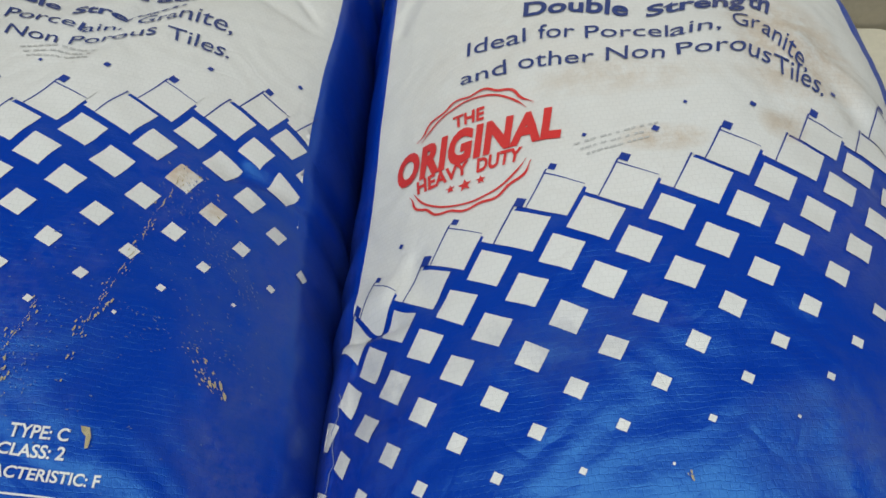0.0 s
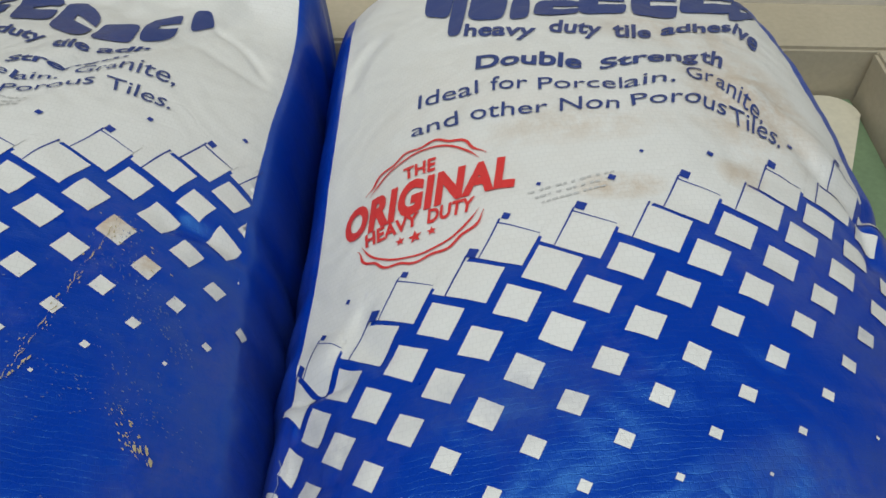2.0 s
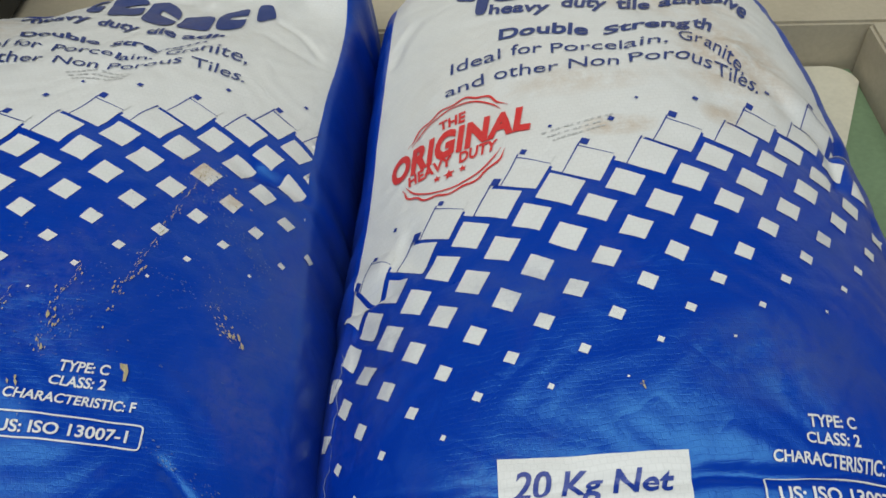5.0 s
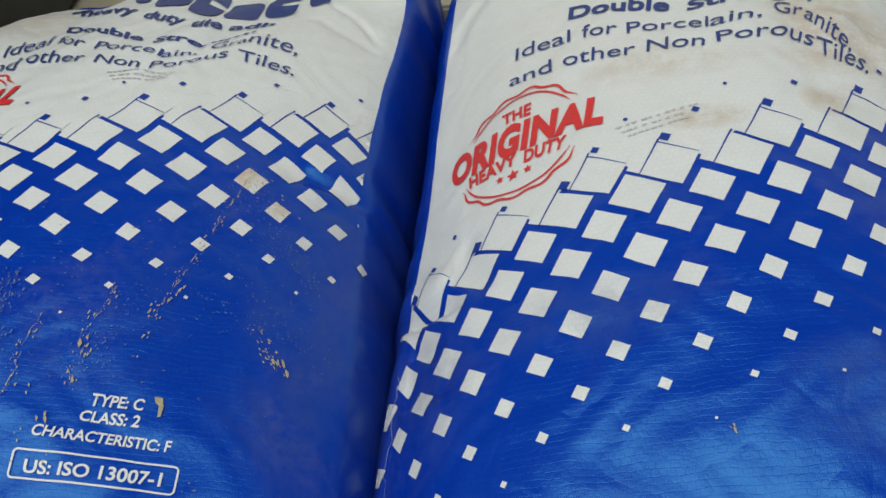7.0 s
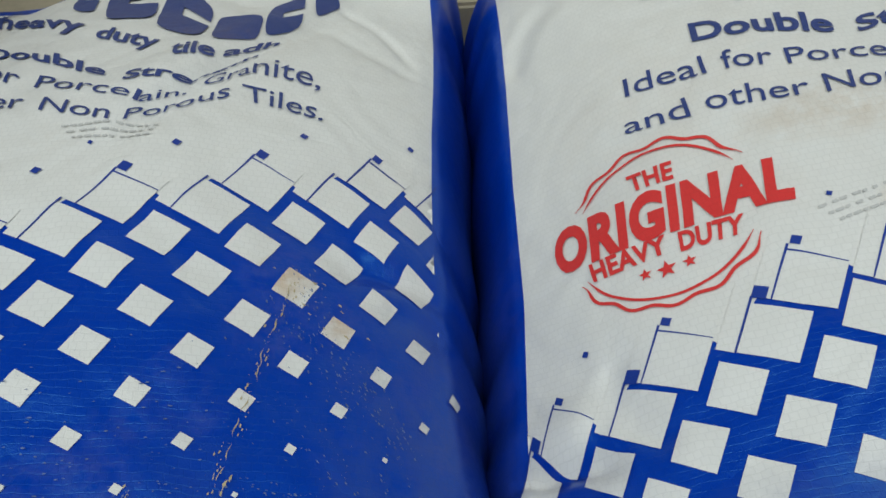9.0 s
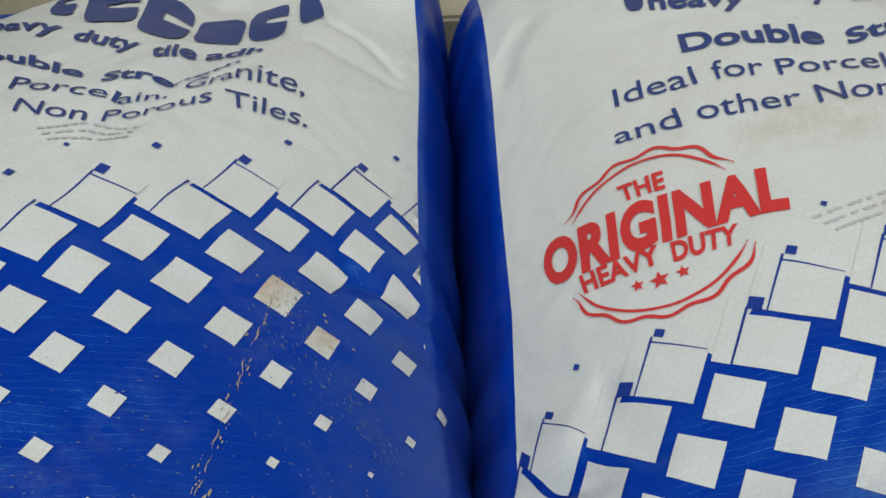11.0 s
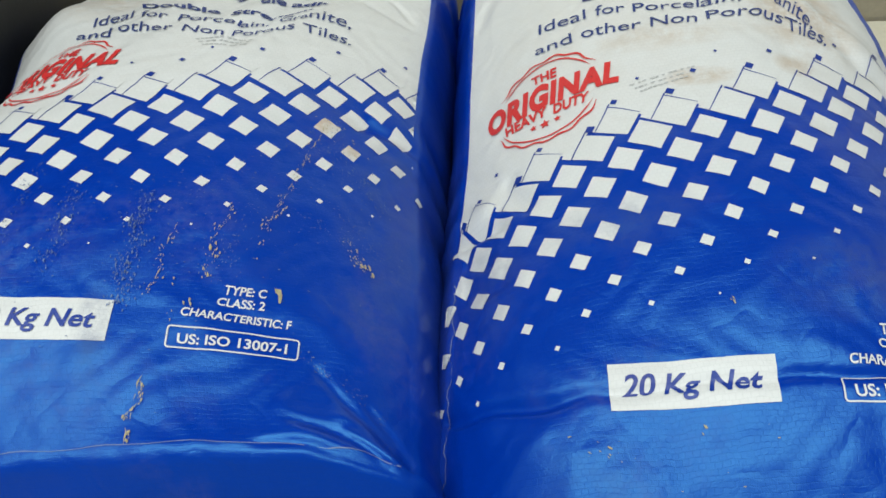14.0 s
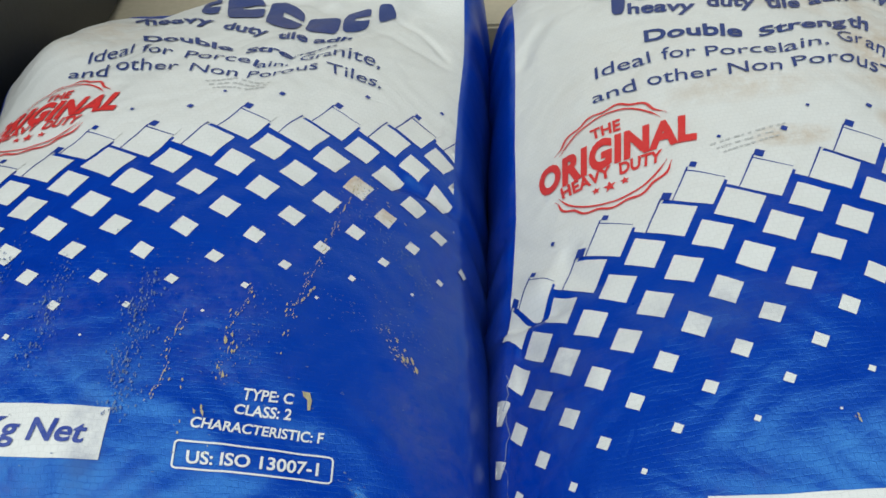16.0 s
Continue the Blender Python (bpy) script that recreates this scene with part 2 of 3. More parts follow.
# the front panel's edges: v, then u of its left and right edge
RIGHT.update(rim=0.33, white=WHITES["right"], low=-0.285, top=0.318, fold=False, v=(-0.285, -0.12, -0.03, 0.04, 0.11, 0.19, 0.24, 0.32),
             left=(-0.247, -0.242, -0.238, -0.2265, -0.2190, -0.2070, -0.2000, -0.190), right=(0.118, 0.116, 0.112, 0.110, 0.110, 0.109, 0.109, 0.105))
LEFT.update(rim=0.289, white=WHITES["left"], low=-0.262, top=0.300, fold=True, v=(-0.262, -0.12, -0.03, 0.04, 0.11, 0.19, 0.24, 0.30),
            left=(-0.245, -0.242, -0.240, -0.2380, -0.2370, -0.2280, -0.2160, -0.198), right=(0.1165, 0.119, 0.119, 0.119, 0.120, 0.123, 0.124, 0.127))


def edges(bag, v):
    return np.interp(v, bag["v"], bag["left"]), np.interp(v, bag["v"], bag["right"])


REACH, DOWN = 0.020, 0.16

# creases: bag, from, to, depth (minus: a ridge), half width, all in print metres
CREASES = [
    ("right", (-0.250, -0.184), (-0.149, -0.191), 0.0055, 0.0042),
    ("right", (-0.149, -0.191), (-0.049, -0.192), 0.0022, 0.0036),
    ("right", (-0.049, -0.192), (0.060, -0.192), 0.0032, 0.0036),
    ("right", (-0.180, -0.205), (-0.100, -0.262), -0.0040, 0.022),
    ("right", (-0.250, -0.044), (-0.190, -0.054), 0.0085, 0.0055),
    ("right", (-0.250, -0.026), (-0.200, -0.034), -0.0045, 0.010),
    ("right", (-0.232, -0.072), (-0.200, -0.078), 0.0030, 0.006),
    ("right", (-0.232, -0.094), (-0.190, -0.104), 0.0030, 0.007),
    ("right", (-0.190, -0.012), (-0.170, -0.052), 0.0030, 0.008),
    ("right", (0.092, 0.039), (0.135, 0.052), 0.0080, 0.006),
    ("right", (0.092, 0.039), (0.084, -0.005), 0.0040, 0.006),
    ("right", (0.100, 0.030), (0.118, -0.020), -0.0040, 0.010),
    ("right", (0.092, 0.042), (0.040, 0.100), 0.0050, 0.011),
    ("right", (0.085, 0.058), (0.030, 0.125), -0.0050, 0.016),
    ("right", (0.070, 0.040), (0.000, 0.055), 0.0018, 0.010),
    ("right", (-0.170, 0.235), (-0.205, 0.190), 0.0030, 0.008),
    ("right", (-0.040, 0.235), (0.060, 0.275), -0.0040, 0.014),
    ("right", (0.040, -0.120), (0.110, -0.165), 0.0020, 0.016),
    ("left", (0.075, -0.004), (0.140, 0.003), 0.0034, 0.006),
    ("left", (0.085, 0.012), (0.140, 0.022), -0.0015, 0.010),
    ("left", (0.095, -0.020), (0.140, -0.030), 0.0025, 0.010),
    ("left", (0.070, 0.210), (0.112, 0.165), 0.0020, 0.004),
    ("left", (0.060, 0.180), (0.110, 0.150), 0.0014, 0.005),
    ("left", (0.049, -0.246), (0.1165, -0.266), 0.0024, 0.0032),
    ("left", (0.075, -0.242), (0.1165, -0.266), -0.0020, 0.0040),
    ("left", (0.092, -0.232), (0.118, -0.262), 0.0020, 0.0034),
    ("left", (0.030, -0.262), (0.1165, -0.268), 0.0036, 0.0034),
    ("left", (0.060, -0.215), (0.110, -0.258), 0.0016, 0.0030),
    ("left", (0.078, -0.252), (0.112, -0.262), -0.0024, 0.0028),
    ("left", (0.040, -0.235), (0.066, -0.262), -0.0016, 0.008),
    ("left", (0.010, 0.225), (0.080, 0.262), -0.0100, 0.022),
    ("left", (-0.060, 0.240), (0.060, 0.225), 0.0040, 0.012),
]


def terms(x, y, n):
    return [x**a * y**b for a in range(n + 1) for b in range(n + 1 - a)]


def ease(x):
    x = np.clip(x, 0, 1)
    return x * x * (3 - 2 * x)


def fold_line(u):
    """The lower lip of the left sack's deep crease, as v over u."""
    return np.maximum(0.050, 0.0600 + 1.55 * (u + 0.023))


def relief(bag, u, v):
    side = "left" if bag["fold"] else "right"
    z = np.zeros_like(u)
    for who, p, q, depth, width in CREASES:
        if who != side:
            continue
        dx, dy = q[0] - p[0], q[1] - p[1]
        n = math.hypot(dx, dy)
        s = ((u - p[0]) * dx + (v - p[1]) * dy) / n
        d = (-(u - p[0]) * dy + (v - p[1]) * dx) / n
        d = d + 0.0035 * np.sin(s * 90 + p[0] * 300) * min(1, width / 0.008)
        z = z - depth * np.exp(-((d / width) ** 2)) * ease(s / (0.25 * n) + 0.6) * ease((n - s) / (0.3 * n) + 0.3)
    if bag["fold"]:
        d = (v - fold_line(u)) * 0.6
        along = ease((u + 0.06) / 0.05) * ease((0.10 - u) / 0.06)
        z = z - along * (0.0034 * np.exp(-((d / 0.009) ** 2)) - 0.0042 * np.exp(-(((d - 0.020) / 0.016) ** 2)))
        # the far end and shoulder stand up full
        z = z + 0.022 * ease((v - 0.235) / 0.065) * ease((u + 0.03) / 0.09)
        z = z + 0.030 * ease((-0.125 - u) / 0.075) * ease((v - 0.085) / 0.085)
    # slack cloth: broad dents and small puckers
    z = z + 0.0011 * np.sin(u * 61 + 2.1 * np.sin(v * 33)) * np.sin(v * 47 + 1.3 * np.sin(u * 29))
    z = z + 0.00035 * np.sin(u * 190 + 3 * np.sin(v * 71)) * np.sin(v * 160 + 2 * np.sin(u * 83))
    return z


def cloth(bag, u, v):
    """Places on a sack for print coordinates; past the panel the cloth turns down to the floor."""
    u, v = np.asarray(u, float), np.asarray(v, float)
    cv = np.clip(v, bag["low"], bag["top"])
    lo, hi = edges(bag, cv)
    cu = np.clip(u, lo, hi)
    x = sum(k * t for k, t in zip(bag["X"], terms(cu / 0.2, cv / 0.2, 6)))
    y = sum(k * t for k, t in zip(bag["Y"], terms(cu / 0.2, cv / 0.2, 6)))
    z = sum(k * t for k, t in zip(bag["Z"], terms((x - bag["cx"]) / 0.187, (y - bag["cy"]) / 0.2805, 7)))
    z = np.maximum(z, 0.03) + relief(bag, u, v)
    du, dv = u - cu, v - cv
    d = np.hypot(du, dv)
    a = np.minimum(d / DOWN, 1.0) * math.pi
    out = REACH * np.sin(np.minimum(a * 1.6, math.pi / 2)) * (1 - 0.5 * ease(a / math.pi * 1.6 - 0.5))
    out = np.where((du > 0) & (not bag["fold"]), 1.75 * out, out)
    out = out * (1 + 0.10 * np.sin(v * 70 + 4 * np.sin(v * 23)))
    # the long sides drop more steeply than the ends
    steep = 1.02 + 1.15 * np.abs(du) / np.maximum(d, 1e-9)
    k = np.where(d > 1e-9, out / np.maximum(d, 1e-9), 0)
    return np.stack([x + k * du, y + k * dv, z * (1 - ease(a / math.pi * steep) ** 0.9) + 0.001], -1)


def raised(bag, u, v, lift):
    p, e = cloth(bag, u, v), 4e-4
    n = np.cross(cloth(bag, u + e, v) - p, cloth(bag, u, v + e) - p)
    return p + lift * n / np.maximum(np.linalg.norm(n, axis=-1, keepdims=True), 1e-12)


def grid(nu, nv):
    return [(a * nv + b, (a + 1) * nv + b, (a + 1) * nv + b + 1, a * nv + b + 1) for a in range(nu - 1) for b in range(nv - 1)]


def sack_body(bag, side, thing):
    lo, hi = bag["low"], bag["top"]
    us = np.concatenate([np.linspace(-DOWN, 0, 40)[:-1], np.linspace(0, 1, 240), np.linspace(1, 1 + DOWN, 40)[1:]])
    vs = np.concatenate([np.linspace(lo - DOWN, lo, 40)[:-1], np.linspace(lo, hi, 420), np.linspace(hi, hi + DOWN, 40)[1:]])
    ss, vv = [g.ravel() for g in np.meshgrid(us, vs, indexing="ij")]
    a, c = edges(bag, vv)
    uu = a + (c - a) * np.clip(ss, 0, 1) + np.minimum(ss, 0) + np.maximum(ss - 1, 0)
    uvs = np.stack([uu, vv], -1)
    return link("body", cloth(bag, uu, vv), grid(len(us), len(vs)), SACK[side], thing, uvs=uvs, panel=np.stack([np.minimum(uu - a, bag["rim"] + 0.5 * np.maximum(uu + 0.02, 0) - vv), c - uu], -1))


def patch(bag, corners, lift=0.0004, n=4, clip=0.0):
    """A printed quadrilateral that lies on the cloth, cut off at the panel's edges."""
    c = np.array(corners, float)
    s, t = [g.ravel() for g in np.meshgrid(np.linspace(0, 1, n), np.linspace(0, 1, n), indexing="ij")]
    q = c[0] * ((1 - s) * (1 - t))[:, None] + c[1] * (s * (1 - t))[:, None] + c[2] * (s * t)[:, None] + c[3] * ((1 - s) * t)[:, None]
    lo, hi = edges(bag, q[:, 1])
    q[:, 0] = np.clip(q[:, 0], lo - clip, hi + clip)
    return raised(bag, q[:, 0], q[:, 1], lift), grid(n, n), q


def join(pieces):
    verts, faces, uvs, k = [], [], [], 0
    for p, f, q in pieces:
        verts.append(p)
        uvs.append(q)
        faces += [tuple(i + k for i in g) for g in f]
        k += len(p)
    return np.concatenate(verts), faces, np.concatenate(uvs)


def ink(name, pieces, mat, thing, label=""):
    p, f, q = join(pieces)
    return link(name, p, f, mat, thing, label, q)


def at(i, j):
    return np.array([(j - i) * CELL, -(i + j) * CELL])


def weight(i, j):
    return 0.775 - 0.075 * i - 0.14 * j


SLANT = radians(-29)
AX, AY = np.array([math.cos(SLANT), math.sin(SLANT)]), np.array([-math.sin(SLANT), math.cos(SLANT)])


def square(c, side):
    h = side * STEP / 2
    return [c - AX * h - AY * h, c + AX * h - AY * h, c + AX * h + AY * h, c - AX * h + AY * h]


def pattern(bag, thing):
    """White squares that shrink down the blue field, and blue ones that die out in the white."""
    field = []
    for i in range(-12, 16):
        for j in range(-12, 16):
            w, c = weight(i, j), at(i, j)
            lo, hi = edges(bag, c[1])
            if lo - 0.010 < c[0] < hi + 0.010 and 0.04 < w < 0.975:
                size = w if w < 0.6 else 0.6 + (w - 0.6) * 0.45 if w < 0.83 else 0.86
                size *= random.uniform(0.97, 1.03)
                extra = 0.010 if c[1] < -0.02 else 0.0
                ink("white_square", [patch(bag, square(c, size), 0.0005, 7, extra)], bag["white"], thing)
                if w >= 0.83:
                    # above and beside the top row the white field closes in to a thin blue line
                    h = 0.43 * STEP
                    a, b, more, e = h + 0.022 * STEP, h + 0.30 * STEP, h + 0.28 * STEP, h + 0.012 * STEP
                    if weight(i - 1, j) >= 0.975:
                        field.append(patch(bag, [c - AX * more + AY * a, c + AX * h + AY * a, c + AX * h + AY * b, c - AX * more + AY * b], 0.0004, 7))
                        ink("blue_step_line", [ribbon(bag, [c - AX * h * (1 - 2 * m / 8) + AY * e for m in range(9)], np.linspace(0.0008, 0.0004, 9), 0.0007)], INK_BLUE, thing)
                    if weight(i, j - 1) >= 0.975:
                        field.append(patch(bag, [c - AX * a - AY * h, c - AX * a + AY * more, c - AX * b + AY * more, c - AX * b - AY * h][::-1], 0.0004, 7))
                        ink("blue_step_line", [ribbon(bag, [c - AX * e + AY * h * (1.25 - 2.25 * m / 8) for m in range(9)], np.linspace(0.0010, 0.0006, 9), 0.0007)], INK_BLUE, thing)
            k, w = at(i - 0.5, j - 0.5), weight(i - 0.5, j - 0.5)
            if lo < k[0] < hi and 0.97 < w < 1.17 and math.dist(k, (-0.1515, 0.0488)) > 0.046:
                ink("blue_square", [patch(bag, square(k, (1.25 - w) * 0.85), 0.0008, 3)], INK_BLUE, thing)
    ink("white_field_edge", field, bag["white"], thing)


# ---- lettering ----
def letters(text, bold=0.0, slope=0.0, space=1.0):
    """Flat triangles of a line of type, scaled to a box of width and capital height 1."""
    cu = bpy.data.curves.new("type", "FONT")
    cu.body, cu.offset, cu.shear, cu.space_character, cu.resolution_u = text, bold, slope, space, 4
    ob = bpy.data.objects.new("type", cu)
    scene.collection.objects.link(ob)
    dg = bpy.context.evaluated_depsgraph_get()
    me = bpy.data.meshes.new_from_object(ob.evaluated_get(dg))
    bm = bmesh.new()
    bm.from_mesh(me)
    bpy.data.objects.remove(ob)
    bpy.data.curves.remove(cu)
    bpy.data.meshes.remove(me)
    bmesh.ops.triangulate(bm, faces=bm.faces[:])
    bmesh.ops.dissolve_degenerate(bm, dist=1e-5, edges=bm.edges[:])
    co = np.array([v.co[:2] for v in bm.verts])
    lo, hi = co[:, 0].min(), co[:, 0].max()
    for v in bm.verts:
        v.co = Vector(((v.co.x - lo) / (hi - lo), v.co.y / 0.73, 0))
    return bm


def words(name, bag, thing, items, mat, bold=0.0, slope=0.0, lift=0.0009, label="", space=1.0):
    """A line of print, word by word: text, then the ends of its foot and head lines (foot left, head left, foot right, head right)."""
    pieces = []
    for text, *ends in items:
        a, b, c, d = (np.array(e) for e in ends)
        wide, high = np.linalg.norm(c - a), np.linalg.norm(b - a)
        bm = letters(text, bold, slope, space)
        for k in range(3):
            far = [e for e in bm.edges if math.hypot((e.verts[0].co.x - e.verts[1].co.x) * wide, (e.verts[0].co.y - e.verts[1].co.y) * high) > 0.004]
            if far:
                bmesh.ops.subdivide_edges(bm, edges=far, cuts=1)
                bmesh.ops.triangulate(bm, faces=bm.faces[:])
        bm.verts.index_update()
        co = np.array([v.co[:2] for v in bm.verts])
        faces = [tuple(x.index for x in f.verts) for f in bm.faces]
        bm.free()
        x, y = co[:, :1], co[:, 1:]
        q = a + (c - a) * x + (b - a + (d - b - c + a) * x) * y
        pieces.append((raised(bag, q[:, 0], q[:, 1], lift), faces, q))
    return ink(name, pieces, mat, thing, label)


def ribbon(bag, points, width, lift=0.0009):
    """A printed line of even width along points."""
    p = np.array(points, float)
    t = np.gradient(p, axis=0)
    t /= np.linalg.norm(t, axis=1, keepdims=True)
    n = np.stack([-t[:, 1], t[:, 0]], -1) * np.asarray(width).reshape(-1, 1) / 2
    q = np.concatenate([p - n, p + n])
    k = len(p)
    return raised(bag, q[:, 0], q[:, 1], lift), [(a, a + 1, k + a + 1, k + a) for a in range(k - 1)], q


def fan(bag, points, lift=0.0009):
    p = np.array(points, float)
    q = np.concatenate([p.mean(0)[None], p])
    k = len(p)
    return raised(bag, q[:, 0], q[:, 1], lift), [(0, 1 + a, 1 + (a + 1) % k) for a in range(k)], q


def frame_line(bag, u0, v0, u1, v1, width, tilt):
    """A rounded rectangle drawn as a line."""
    r, pts = 0.0018, []
    for cx, cy, a0 in ((u1 - r, v1 - r, 0), (u0 + r, v1 - r, 90), (u0 + r, v0 + r, 180), (u1 - r, v0 + r, 270)):
        for k in range(5):
            a = radians(a0 + 22.5 * k)
            pts.append((cx + r * math.cos(a), cy + r * math.sin(a)))
    pts.append(pts[0])
    full = []
    for a, b in zip(pts, pts[1:]):
        n = max(1, int(math.dist(a, b) / 0.003))
        full += [(a[0] + (b[0] - a[0]) * k / n, a[1] + (b[1] - a[1]) * k / n) for k in range(n)]
    full.append(pts[0])
    c, s = math.cos(tilt), math.sin(tilt)
    return ribbon(bag, [(u0 + (x - u0) * c - (y - v0) * s, v0 + (x - u0) * s + (y - v0) * c) for x, y in full], width)


def stamp(bag, thing):
    """The red round stamp: scalloped double ring broken by the slanting words, three stars."""
    cu, cv, tilt = -0.1522, 0.0492, radians(-4.4)
    c, s = math.cos(tilt), math.sin(tilt)

    def turn(x, y):
        return cu + x * c - y * s, cv + x * s + y * c

    pieces = []
    for a0, a1 in ((30, 146), (206, 330)):
        for rx, ry, wave, wide in ((0.0388, 0.0380, 0.0, 0.0013), (0.0428, 0.0422, 0.0010, 0.0016)):
            pts = []
            for k in range(81):
                a = radians(a0 + (a1 - a0) * k / 80)
                f = 1 + wave / 0.04 * math.sin(a * 15)
                pts.append(turn(rx * f * math.cos(a), ry * f * math.sin(a)))
            pieces.append(ribbon(bag, pts, wide * np.clip(np.minimum(np.arange(81), np.arange(80, -1, -1)) / 8.0, 0.25, 1)))
    for k in (0, 2):
        ink("stamp_ring", pieces[k : k + 2], INK_RED, thing, "red scalloped double line of the stamp")
    for x, y, r in ((-0.1634, 0.0258, 0.0030), (-0.1546, 0.0244, 0.0042), (-0.1453, 0.0242, 0.0030)):
        pts = [(x + r * (1, 0.42)[k % 2] * math.sin(k * math.pi / 5), y + r * (1, 0.42)[k % 2] * math.cos(k * math.pi / 5)) for k in range(10)]
        ink("stamp_star", [fan(bag, pts)], INK_RED, thing)
    words("stamp_word", bag, thing, [("THE", (-0.1599, 0.0696), (-0.1601, 0.0792), (-0.1413, 0.0674), (-0.1402, 0.0766))], INK_RED, 0.035, space=1.05)
    words("stamp_word", bag, thing, [("ORIGINAL", (-0.2026, 0.0472), (-0.2000, 0.0712), (-0.1014, 0.0380), (-0.0971, 0.0590))], INK_RED, 0.052, space=1.08)
    words("stamp_word", bag, thing, [("HEAVY", (-0.1857, 0.0336), (-0.1862, 0.0438), (-0.1521, 0.0322), (-0.1516, 0.0414)), ("DUTY", (-0.1475, 0.0302), (-0.1466, 0.0398), (-0.1233, 0.0281), (-0.1211, 0.0371))], INK_RED, 0.036, space=1.04)


BLOCKS = {
    "left": [
        ((-0.0874, 0.2243), (-0.0938, 0.2760), (-0.0692, 0.2039), (-0.0778, 0.2770)),
        ((-0.0590, 0.1824), (-0.0720, 0.2668), (-0.0304, 0.1768), (-0.0373, 0.2448)),
        ((-0.0288, 0.1619), (-0.0298, 0.2443), (-0.0015, 0.1451), (-0.0000, 0.1895)),
        ((0.0038, 0.1384), (0.0028, 0.1788), (0.0253, 0.1486), (0.0281, 0.1752)),
        ((0.0278, 0.1532), (0.0306, 0.1931), (0.0452, 0.1737), (0.0493, 0.2110)),
        ((0.0532, 0.1911), (0.0543, 0.2212), (0.0679, 0.2105), (0.0645, 0.2259)),
        ((-0.1432, 0.2315), (-0.1531, 0.2611), (-0.1466, 0.2944), (-0.1390, 0.3000)),
    ],
    "right": [
        ((-0.1364, 0.2308), (-0.1261, 0.2774), (-0.1197, 0.2159), (-0.1092, 0.2598)),
        ((-0.1246, 0.1918), (-0.1092, 0.2598), (-0.1156, 0.1869), (-0.1007, 0.2505)),
        ((-0.1094, 0.2055), (-0.0990, 0.2472), (-0.0882, 0.1918), (-0.0770, 0.2313)),
        ((-0.0848, 0.1902), (-0.0759, 0.2258), (-0.0725, 0.1902), (-0.0643, 0.2247)),
        ((-0.0736, 0.2297), (-0.0665, 0.2406), (-0.0657, 0.2269), (-0.0623, 0.2357)),
        ((-0.0700, 0.1924), (-0.0610, 0.2214), (-0.0402, 0.1951), (-0.0333, 0.2159)),
        ((-0.0409, 0.1951), (-0.0327, 0.2258), (-0.0093, 0.1962), (-0.0010, 0.2373)),
        ((-0.0083, 0.1940), (0.0073, 0.2445), (0.0238, 0.1967), (0.0400, 0.2505)),
        ((0.0265, 0.2055), (0.0454, 0.2522), (0.0736, 0.2253), (0.1027, 0.2911)),
        ((0.0606, 0.2033), (0.0929, 0.2730), (0.1084, 0.2522), (0.1070, 0.2719)),
    ],
}


def brand_mark(bag, thing):
    """The navy brand mark as plain rounded blocks of its size."""
    for ends in BLOCKS["left" if bag["fold"] else "right"]:
        a, b, c, d = (np.array(e) for e in ends)
        g = np.linspace(-1, 1, 13)
        s, t = [k.ravel() for k in np.meshgrid(g, g, indexing="ij")]
        x, y = s * np.sqrt(1 - 0.25 * t**4), t * np.sqrt(1 - 0.25 * s**4)
        x, y = (x[:, None] + 1) / 2, (y[:, None] + 1) / 2
        q = a + (c - a) * x + (b - a + (d - b - c + a) * x) * y
        wide = np.linalg.norm(c - a)
        # larger blocks have a notch
        faces = [f for f in grid(13, 13) if wide < 0.026 or not (np.mean(s[list(f)]) > -0.25 and abs(np.mean(t[list(f)])) < 0.24)]
        ink("brand_block", [(raised(bag, q[:, 0], q[:, 1], 0.0009), faces, q)], INK_NAVY, thing)


def small_print(bag, thing, u, v, rise):
    """The faint grey ink-jet date lines, not legible: short bars."""
    pieces = []
    for row, count in enumerate((11, 9, 10)):
        x = u + 0.003 * row
        for k in range(count):
            w = random.uniform(0.0016, 0.0034)
            y = v - row * 0.0042 + rise * (x - u)
            pieces.append(patch(bag, [(x, y), (x + w, y + rise * w), (x + w, y + rise * w + 0.0013), (x, y + 0.0013)], 0.0007, 2))
            x += w + random.choice((0.0008, 0.0008, 0.0024))
    ink("date_print", pieces, INK_GREY, thing, "faint grey date print")


def trail(bag, points, amount, size, spread):
    """Dried splashes strewn along a run."""
    p, out = np.array(points, float), []
    seg = np.linalg.norm(np.diff(p, axis=0), axis=1)
    for k in range(amount):
        s = random.random() * seg.sum()
        i = int(np.searchsorted(np.cumsum(seg), s))
        f = (s - (np.cumsum(seg)[i] - seg[i])) / seg[i]
        c = p[i] + (p[i + 1] - p[i]) * f + np.random.normal(0, 1.3 * spread, 2) + 0.0022 * np.array([math.sin(s * 210), 0.4 * math.sin(s * 340)])
        way = (p[i + 1] - p[i]) / seg[i]
        r = 0.72 * size * random.uniform(0.25, 1.0) ** 1.7
        pts = []
        for m in range(7):
            a = m * 2 * math.pi / 7 + random.uniform(-0.3, 0.3)
            g = r * random.uniform(0.5, 1.2)
            pts.append(c + way * g * 2.0 * math.cos(a) + np.array([-way[1], way[0]]) * g * 0.75 * math.sin(a))
        out.append(fan(bag, pts, 0.0012))
    return out


